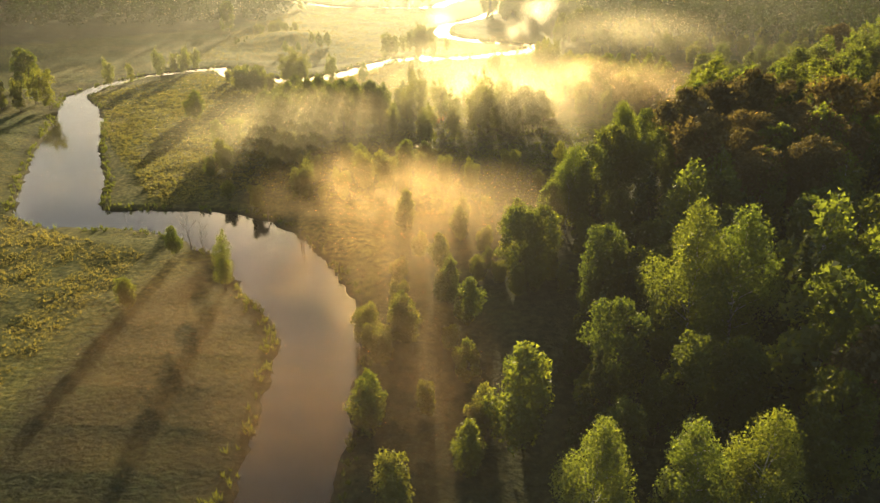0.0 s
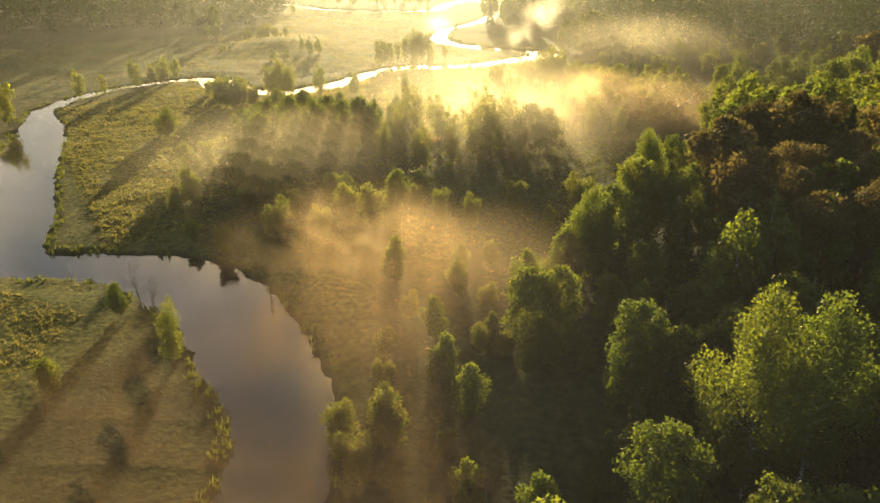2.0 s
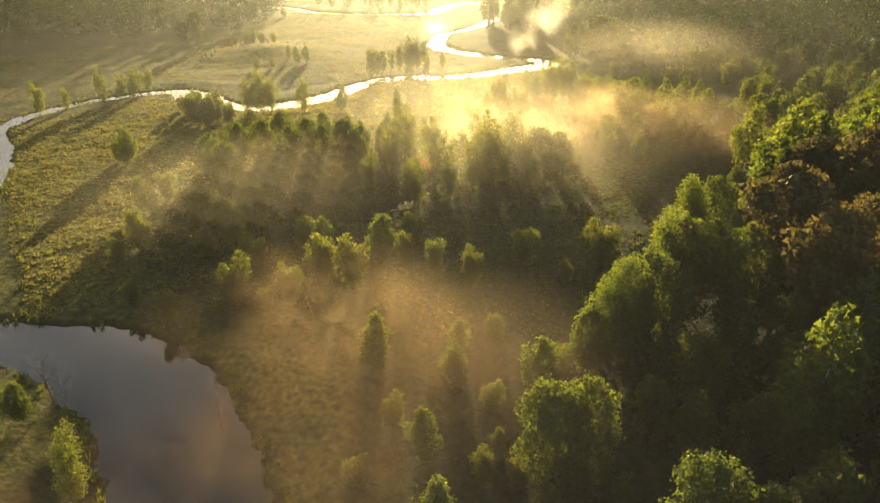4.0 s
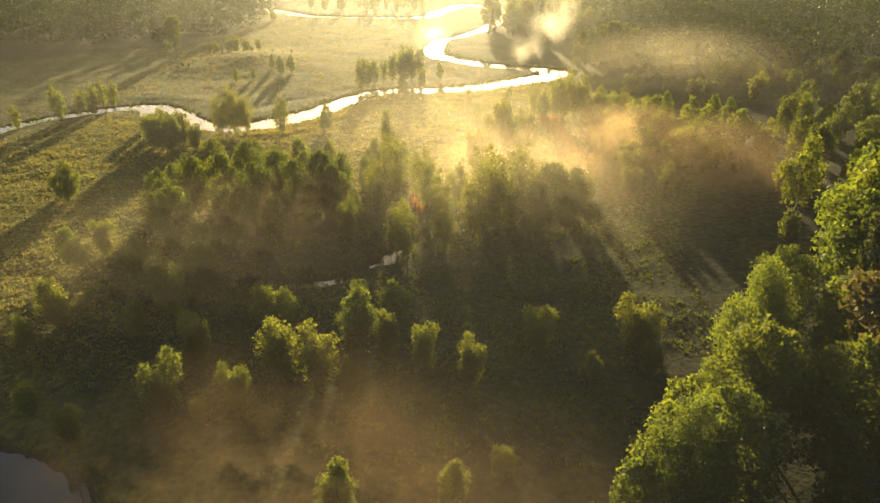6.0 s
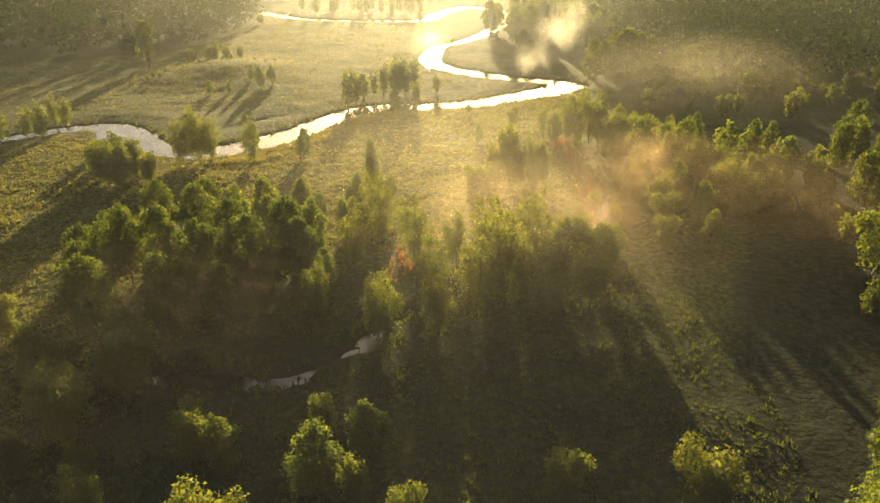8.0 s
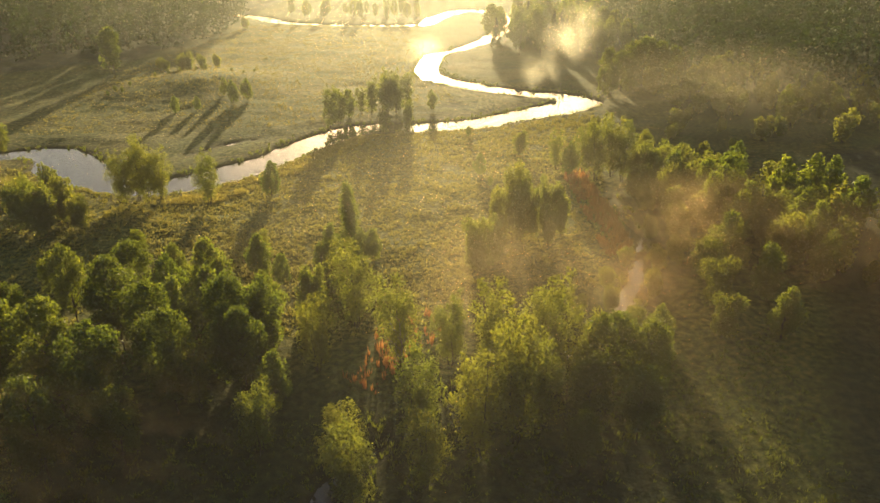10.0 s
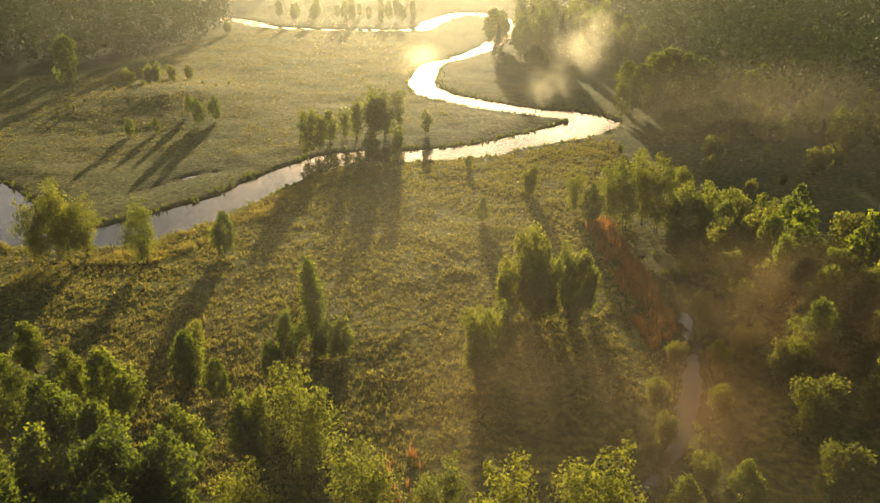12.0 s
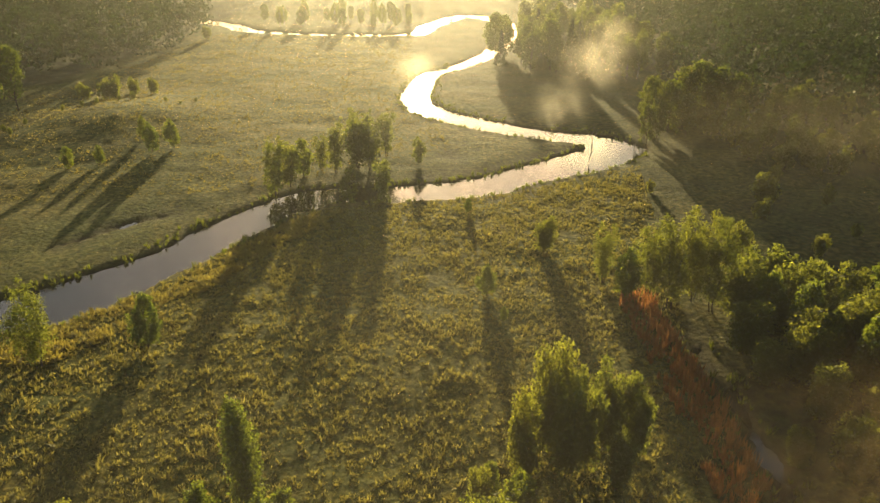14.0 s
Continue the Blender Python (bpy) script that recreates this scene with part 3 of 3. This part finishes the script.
row("young", ((-30, 199, 9), (-23, 200, 8), (-32, 194, 9.3), (-22, 194, 10), (-24, 188, 9.4), (-18, 183, 6.7), (-46, 216, 6.5), (-32, 206, 9.6), (-28, 214, 7), (-24, 212, 4.8), (-18, 202, 7), (-19, 215, 5), (-36, 202, 9),
              (-45, 208, 7), (-52, 206, 6), (-12, 220, 5), (-55, 196, 7), (-38, 210, 7)))
row("alder", ((-26, 183, 9), (-8, 169, 11), (-10, 174, 10), (-6, 192, 12), (-12, 200, 13), (6.5, 178, 16), (3, 176, 13), (11, 189, 14.5), (5, 187, 14), (-3, 178, 12), (0, 192, 10), (-15, 190, 11), (-18, 176, 9), (9, 180, 12), (14, 183, 12), (-2, 172, 9)))
row("aspen", ((16, 184, 11), (20, 184, 10), (14, 180, 9), (18, 178, 9), (12, 174, 7), (22, 188, 8)))
row("column", ((-15.6, 222.7, 11.4),))
row("willow", ((3.3, 215.5, 8.8), (-28.3, 217.5, 6), (-17.8, 203.3, 7)), False, 0.72)
row("young", ((25, 197, 5.5), (19.5, 195, 5.5), (-18, 219, 6), (-13.5, 219, 5.5), (6, 219, 8)))
# copse and belt beyond the creek
row("willow", ((9.4, 230.5, 12), (10.7, 227.5, 10.8), (7.1, 227, 9), (14.8, 231.5, 9.8), (17.6, 230.4, 8.8), (14.9, 226, 7), (12.5, 228.5, 9), (3.4, 222.7, 6)), False, 0.52)
row("young", ((4, 225, 3.7), (5, 261, 4.5), (7, 255, 2), (23, 261, 7), (-34.5, 248, 6.8), (3, 291, 2.5)))
row("alder", ((28, 258, 14), (31.5, 260, 13), (26, 261, 12), (33, 257, 12.5), (21, 265, 9), (-45, 243.5, 11)))
row("alder", ((-57, 244.5, 13), (-59.5, 247, 12.5), (-61, 244, 11), (-55, 246.5, 11)))
row("willow", ((38.5, 260, 7), (36, 256, 8), (42, 254, 8.5), (45, 246, 8.5), (38, 243, 8), (48, 236, 9), (50, 228, 9), (37, 236, 7), (36, 228, 7), (48, 218, 9), (36, 214, 7), (35, 206, 7), (34, 248, 7), (33, 198, 6),
               (14, 275, 5.5), (42, 279, 4.5), (39, 268, 7), (46, 252, 6), (50, 240, 7), (34, 221, 5), (34, 242, 6)))
row("young", ((40, 248, 9), (44, 240, 10), (42, 233, 10), (44, 225, 9.5), (40, 218, 9), (54, 222, 9), (42, 208, 8), (40, 198, 7), (56, 232, 8), (47, 231, 9), (52, 214, 8), (38, 252, 8)))
row("willow", ((21, 206, 3.5), (27.5, 210, 4), (21.5, 212, 3.5), (16, 203, 4), (23, 200, 4), (30, 218, 4), (26, 220, 3.5), (32, 230, 4)))
wood([(40, 216), (42, 262), (54, 264), (70, 246), (72, 222), (56, 212)], 5.2, {"willow": 4, "young": 2}, 2.0, True, 0.95)
# round bushes of the misty wet meadow
row("willow", ((54, 295, 6), (51, 288, 3.8), (65, 295, 3.6), (54, 274, 3.8), (63, 281, 2.6), (36, 301, 2.5), (72, 287, 6.5), (78, 292, 5), (60, 306, 4), (84, 300, 7), (70, 310, 4), (90, 286, 8)), True)
row("aspen", ((43, 333, 9.5), (46, 336, 9), (50, 342, 12), (54, 346, 14), (58, 349, 15), (47, 345, 12), (62, 347, 14), (53, 338, 10), (66, 344, 13)), True)
# river trees
row("alder", ((-111, 260, 11), (-104, 265, 10), (-104, 277, 9), (-108, 279, 9), (-124, 246, 10), (-119, 252, 7), (-109, 267, 8), (-125, 209, 13), (-132, 214, 12), (-138, 206, 12), (-131, 204, 10), (-32, 300, 11), (-30.5, 304, 10), (-12, 296, 8.5), (-18, 295, 7)), True)
row("alder", ((-26, 313, 8), (-23, 312, 11), (-19, 315, 12.5), (-16.5, 314, 12), (-14, 323, 10), (-16, 319, 10), (-21, 325, 9)), True)
row("young", ((-29, 310, 7.5), (-20, 320, 9), (-7, 319, 5.5), (-64, 323, 6.5), (-61, 327, 6.5), (-69, 331, 5), (-77, 313, 4.5), (-72, 316, 4)), True)
row("willow", ((-71, 231, 9.5), (-67, 235, 8), (-68, 229, 8.5), (-63, 232, 6), (-74, 234, 8)))
row("willow", ((-78, 250, 6), (-82, 248, 5), (-104, 376, 4.7), (-97, 373, 6), (-95, 374, 6.5), (-92, 380, 5), (-95, 387, 4.6), (-100, 379, 5), (-109, 495, 6), (-88, 384, 5), (-108, 380, 4)), True)
row("aspen", ((-117, 364, 16.5),), True, 1.05)
row("dead", ((-35.5, 119.5, 4), (-27, 107.5, 4.5), (-26, 105.5, 3.5), (-62, 119, 1.8), (28.5, 321, 8), (38.5, 325, 5.5), (-46, 108, 7.5), (-43, 106, 6), (4, 181, 9), (-5, 186, 10)))
row("alder", ((-35, 92, 9.5),))
row("young", ((-47, 104, 5),))
# dark little bushes on the knoll
row("willow", ((-98, 352, 1.6), (-95, 356, 1.5), (-92, 358, 1.7), (-88, 362, 1.5), (-86, 366, 2.2), (-101, 334, 1.8), (-104, 331, 1.6), (-105, 338, 1.7), (-77, 365, 1.2), (-72, 362, 1.0), (-70, 368, 1.2), (-102, 342, 1.5)), True)
wood([(46, 342), (50, 352), (84, 350), (114, 330), (150, 296), (146, 288), (110, 318), (82, 338)], 5.5, {"aspen": 3, "willow": 2, "young": 2}, 2, True, 0.62)
wood([(54, 318), (58, 345), (112, 322), (150, 290), (140, 276), (100, 300)], 6.0, {"willow": 3, "young": 1}, 2, True, 0.9)
wood([(4, 442), (30, 402), (64, 400), (64, 520), (30, 520)], 8.0, {"aspen": 2, "spruce": 1, "birch": 1}, 2, True, 0.85)
wood([(-150, 200), (-136, 200), (-140, 232), (-150, 240)], 7.0, {"alder": 2, "aspen": 1}, 1.5, True, 0.8)
wood([(-95, 528), (-20, 526), (-24, 580), (-100, 570)], 11.0, {"aspen": 2, "birch": 1}, 3, True, 0.55)


def far_woods(name, poly, gap, hs, label, n_leaf=130):
    """A distant wood: many small crowns of leaf sprays in one mesh."""
    rs, cs, outs = np.random.RandomState(len(name) * 7 + 3), [], []
    for x, y in scatter(poly, gap, 3.0):
        h = rs.uniform(*hs)
        z = float(height(np.array([x]), np.array([y]))[0])
        r = h * rs.uniform(0.2, 0.3)
        lobes = [((x + rs.normal() * r * 0.5, y + rs.normal() * r * 0.5, z + h * u), (r * (1.25 - u), r * (1.25 - u), h * 0.16)) for u in (0.35, 0.5, 0.65, 0.8, 0.9)]
        c, o = fill_lobes(lobes, n_leaf, rs)
        cs.append(c)
        outs.append(o)
    me = leaves(name, np.vstack(cs), np.vstack(outs), 1.05, LEAF["distant"], rs, plain=True)
    return tagged(new(name, me), label, "wood", kind="stuff")


far_woods("far_wood_west", [(-400, 250), (-215, 330), (-128, 388), (-108, 426), (-114, 520), (-180, 620), (-420, 620)], 7.5, (14, 20), "dark distant wood on the western slope")
far_woods("far_wood_east", [(330, 280), (150, 285), (112, 322), (84, 342), (56, 350), (66, 400), (66, 520), (60, 640), (330, 640)], 7.8, (14, 20), "dark distant wood on the eastern slope")
far_woods("far_wood_north", [(-420, 630), (-190, 630), (60, 660), (330, 650), (500, 900), (-500, 900)], 13.0, (14, 22), "misty distant wood at the valley's end", 90)


# ---- grass and reeds ----
def tufts(name, poly, count, size, mat, label, seed, keep=0.6, tall=0.55, blades=7):
    rs = np.random.RandomState(seed)
    xs, ys = [p[0] for p in poly], [p[1] for p in poly]
    x, y = rs.uniform(min(xs), max(xs), count * 3), rs.uniform(min(ys), max(ys), count * 3)
    ok = np.zeros(len(x), dtype=bool)
    j = len(poly) - 1
    for i in range(len(poly)):
        (xi, yi), (xj, yj) = poly[i], poly[j]
        if yi != yj:
            ok ^= ((yi > y) != (yj > y)) & (x < (xj - xi) * (y - yi) / (yj - yi) + xi)
        j = i
    x, y = x[ok], y[ok]
    lump = value_noise(x, y, 2.4, seed + 1) + 0.6 * value_noise(x, y, 7, seed + 2)
    d = shore(x, y)
    ok = (lump > -0.75) & (d > keep)
    x, y, lump, d = x[ok][:count], y[ok][:count], lump[ok][:count], d[ok][:count]
    z = height(x, y, d)
    n = len(x)
    s = size * rs.uniform(0.5, 1.3, n) * (1 + 0.35 * lump)
    base = np.stack([x, y, z - 0.05], axis=1)
    verts = []
    for b in range(blades):
        ang = rs.uniform(0, 6.283, n)
        out = np.stack([np.cos(ang), np.sin(ang), np.zeros(n)], axis=1)
        side = np.stack([-np.sin(ang), np.cos(ang), np.zeros(n)], axis=1)
        foot = base + out * (s * rs.uniform(0, 0.35, n))[:, None]
        top = foot + out * (s * rs.uniform(0.2, 0.6, n))[:, None] + np.array((0, 0, 1)) * (s * tall * rs.uniform(0.6, 1.3, n))[:, None]
        w = (s * rs.uniform(0.08, 0.17, n))[:, None]
        verts.append(np.stack([foot - side * w, foot + side * w, top], axis=1))
    v = np.stack(verts, axis=1).reshape(-1, 3)
    return tagged(new(name, quick_mesh(name, v, np.arange(len(v)).reshape(-1, 3), mat)), label, "grass", kind="stuff")


tufts("meadow_grass", [(-64, 240), (-30, 200), (-14, 196), (24, 214), (30, 262), (38, 318), (8, 300), (-20, 294), (-40, 270)], 24000, 0.5, LEAF["grass"], "tufted dewy meadow grass in low sun", 21, blades=7)
tufts("peninsula_grass", [(-122, 232), (-112, 205), (-60, 126), (-30, 140), (-48, 200), (-60, 246), (-100, 270)], 18000, 0.5, LEAF["grass"], "tufted grass of the river bend in low sun", 31, blades=6)
tufts("near_meadow_grass", [(-125, 160), (-90, 124), (-70, 112), (-52, 104), (-54, 60), (-50, 40), (-80, 40), (-130, 110)], 17000, 0.48, LEAF["grass"], "rough meadow grass on the river bank", 41, blades=6)
tufts("far_meadow_grass", [(-110, 290), (-40, 300), (0, 330), (-14, 420), (-20, 510), (-110, 510), (-120, 380)], 18000, 0.5, LEAF["grass"], "pale grass of the far meadow", 51, blades=5)
tufts("meadow_tussocks", [(-64, 240), (-30, 200), (-14, 196), (24, 214), (30, 262), (36, 310), (8, 300), (-20, 294), (-40, 270)], 5200, 0.74, LEAF["grass"], "large sunlit grass tussocks", 81, 1.0, 0.40, 12)
tufts("bend_tussocks", [(-118, 228), (-110, 205), (-62, 130), (-34, 140), (-48, 200), (-60, 246), (-100, 268)], 3800, 0.8, LEAF["grass"], "large grass tussocks of the river bend", 91, 1.0, 0.42, 12)
tufts("bank_tussocks", [(-54, 244), (-46, 256), (-38, 264), (-29, 284), (-22, 292), (-18, 290), (-26, 276), (-34, 258), (-44, 244)], 1500, 0.95, LEAF["grass"], "large sunlit grass cushions on the river bank", 95, 0.4, 0.45, 12)
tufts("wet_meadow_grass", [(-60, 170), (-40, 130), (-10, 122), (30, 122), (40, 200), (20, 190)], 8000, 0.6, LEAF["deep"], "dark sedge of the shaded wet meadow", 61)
tufts("dry_reeds", [(22, 260), (26, 262), (28, 244), (28.5, 226), (23.5, 222), (23, 240)], 560, 0.62, LEAF["reed"], "strip of rust-red dry reeds by the creek", 71, 0.3, 1.7, 9)
tufts("creek_reeds", [(-12, 188), (-8, 186), (-1, 198), (-3, 204), (-8, 201)], 90, 0.55, LEAF["reed"], "thin rust-red dry reeds among the creek alders", 73, 0.3, 1.7, 8)


def bank_sedge(name, lines, per_metre, label, seed):
    """Tall sedge in an uneven fringe along the water's edge."""
    rs, pts = np.random.RandomState(seed), []
    for line in lines:
        way = np.gradient(line[:, :2], axis=0)
        way /= np.linalg.norm(way, axis=1)[:, None]
        n = int(len(line) * 1.5 * per_metre)
        at_, side = rs.randint(0, len(line), n), rs.choice((-1, 1), n)
        off = line[at_, 2] / 2 + 0.3 + np.abs(rs.normal(0, 0.8, n))
        pts.append(line[at_, :2] + np.stack([-way[at_, 1], way[at_, 0]], axis=1) * (off * side)[:, None] + rs.normal(0, 0.5, (n, 2)))
    xy = np.vstack(pts)
    d = shore(xy[:, 0], xy[:, 1])
    ok = (d > 0.1) & (d < 3.5) & (value_noise(xy[:, 0], xy[:, 1], 5, seed) > -0.45) & (xy[:, 1] > 36) & (xy[:, 1] < 440)
    xy, d = xy[ok], d[ok]
    n = len(xy)
    base = np.column_stack([xy, np.maximum(0.0, height(xy[:, 0], xy[:, 1], d)) - 0.05])
    s = rs.uniform(0.5, 1.1, n)
    verts = []
    for b in range(8):
        ang = rs.uniform(0, 6.283, n)
        out = np.column_stack([np.cos(ang), np.sin(ang), np.zeros(n)])
        side = np.column_stack([-np.sin(ang), np.cos(ang), np.zeros(n)])
        foot = base + out * (s * rs.uniform(0, 0.3, n))[:, None]
        top = foot + out * (s * rs.uniform(0.2, 0.5, n))[:, None] + np.array((0, 0, 1)) * (s * rs.uniform(0.5, 1.0, n))[:, None]
        w = (s * rs.uniform(0.07, 0.14, n))[:, None]
        verts.append(np.stack([foot - side * w, foot + side * w, top], axis=1))
    v = np.stack(verts, axis=1).reshape(-1, 3)
    return tagged(new(name, quick_mesh(name, v, np.arange(len(v)).reshape(-1, 3), LEAF["deep"])), label, "sedge", kind="stuff")


bank_sedge("bank_sedge", WATERS[:4], 4.0, "tall sedge fringing the river banks", 101)


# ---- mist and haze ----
def mist_bank(x, y, z, rx, ry, rz, mat=MIST, layers=8, label="drifting river mist layers with sunlit gold put into their tint"):
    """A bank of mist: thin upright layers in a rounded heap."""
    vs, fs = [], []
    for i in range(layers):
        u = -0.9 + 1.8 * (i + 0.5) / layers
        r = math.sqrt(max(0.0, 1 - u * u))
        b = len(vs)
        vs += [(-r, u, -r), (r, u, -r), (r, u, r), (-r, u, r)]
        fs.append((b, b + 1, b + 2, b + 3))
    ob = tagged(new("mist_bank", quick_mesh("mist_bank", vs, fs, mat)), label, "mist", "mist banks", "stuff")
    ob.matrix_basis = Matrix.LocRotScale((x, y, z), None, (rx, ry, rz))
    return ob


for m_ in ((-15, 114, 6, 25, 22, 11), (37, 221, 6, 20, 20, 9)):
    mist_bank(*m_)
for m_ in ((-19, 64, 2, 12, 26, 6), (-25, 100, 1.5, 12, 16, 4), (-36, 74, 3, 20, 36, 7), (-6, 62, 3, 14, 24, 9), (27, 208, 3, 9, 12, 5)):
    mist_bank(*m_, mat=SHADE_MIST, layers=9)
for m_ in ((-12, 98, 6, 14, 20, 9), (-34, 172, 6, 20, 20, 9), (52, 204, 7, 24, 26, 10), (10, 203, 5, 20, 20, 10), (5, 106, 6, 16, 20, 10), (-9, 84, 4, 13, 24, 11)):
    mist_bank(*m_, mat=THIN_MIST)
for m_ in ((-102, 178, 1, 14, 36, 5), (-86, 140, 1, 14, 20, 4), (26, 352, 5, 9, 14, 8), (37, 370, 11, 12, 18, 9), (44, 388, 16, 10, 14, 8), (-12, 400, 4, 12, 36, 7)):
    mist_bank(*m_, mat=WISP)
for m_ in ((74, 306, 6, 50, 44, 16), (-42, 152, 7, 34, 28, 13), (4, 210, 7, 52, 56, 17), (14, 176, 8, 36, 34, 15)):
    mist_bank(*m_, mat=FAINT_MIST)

# upright see-through sheets stand in for the haze and the sun's glow
vs, fs = [], []
for i in range(15):
    y, top = 152 + 16 * i + 1.7 * i * i, 32 if i < 3 else 46
    b = len(vs)
    vs += [(-500, y, -1), (500, y, -1), (500, y, top), (-500, y, top)]
    fs.append((b, b + 1, b + 2, b + 3))
tagged(new("valley_haze", quick_mesh("valley_haze", vs, fs, HAZE)), "thin morning haze hanging in the valley", "haze", kind="stuff")
# level sheets added to lift the darks with an even veil
vs, fs = [], []
for z in (24, 30):
    b = len(vs)
    vs += [(-600, -150, z), (600, -150, z), (600, 1000, z), (-600, 1000, z)]
    fs.append((b, b + 1, b + 2, b + 3))
tagged(new("veil_sheets", quick_mesh("veil_sheets", vs, fs, VEIL)), "thin level sheets added over the tree tops as a veil of light", "haze", kind="stuff")
scene.cycles.transparent_max_bounces = 96
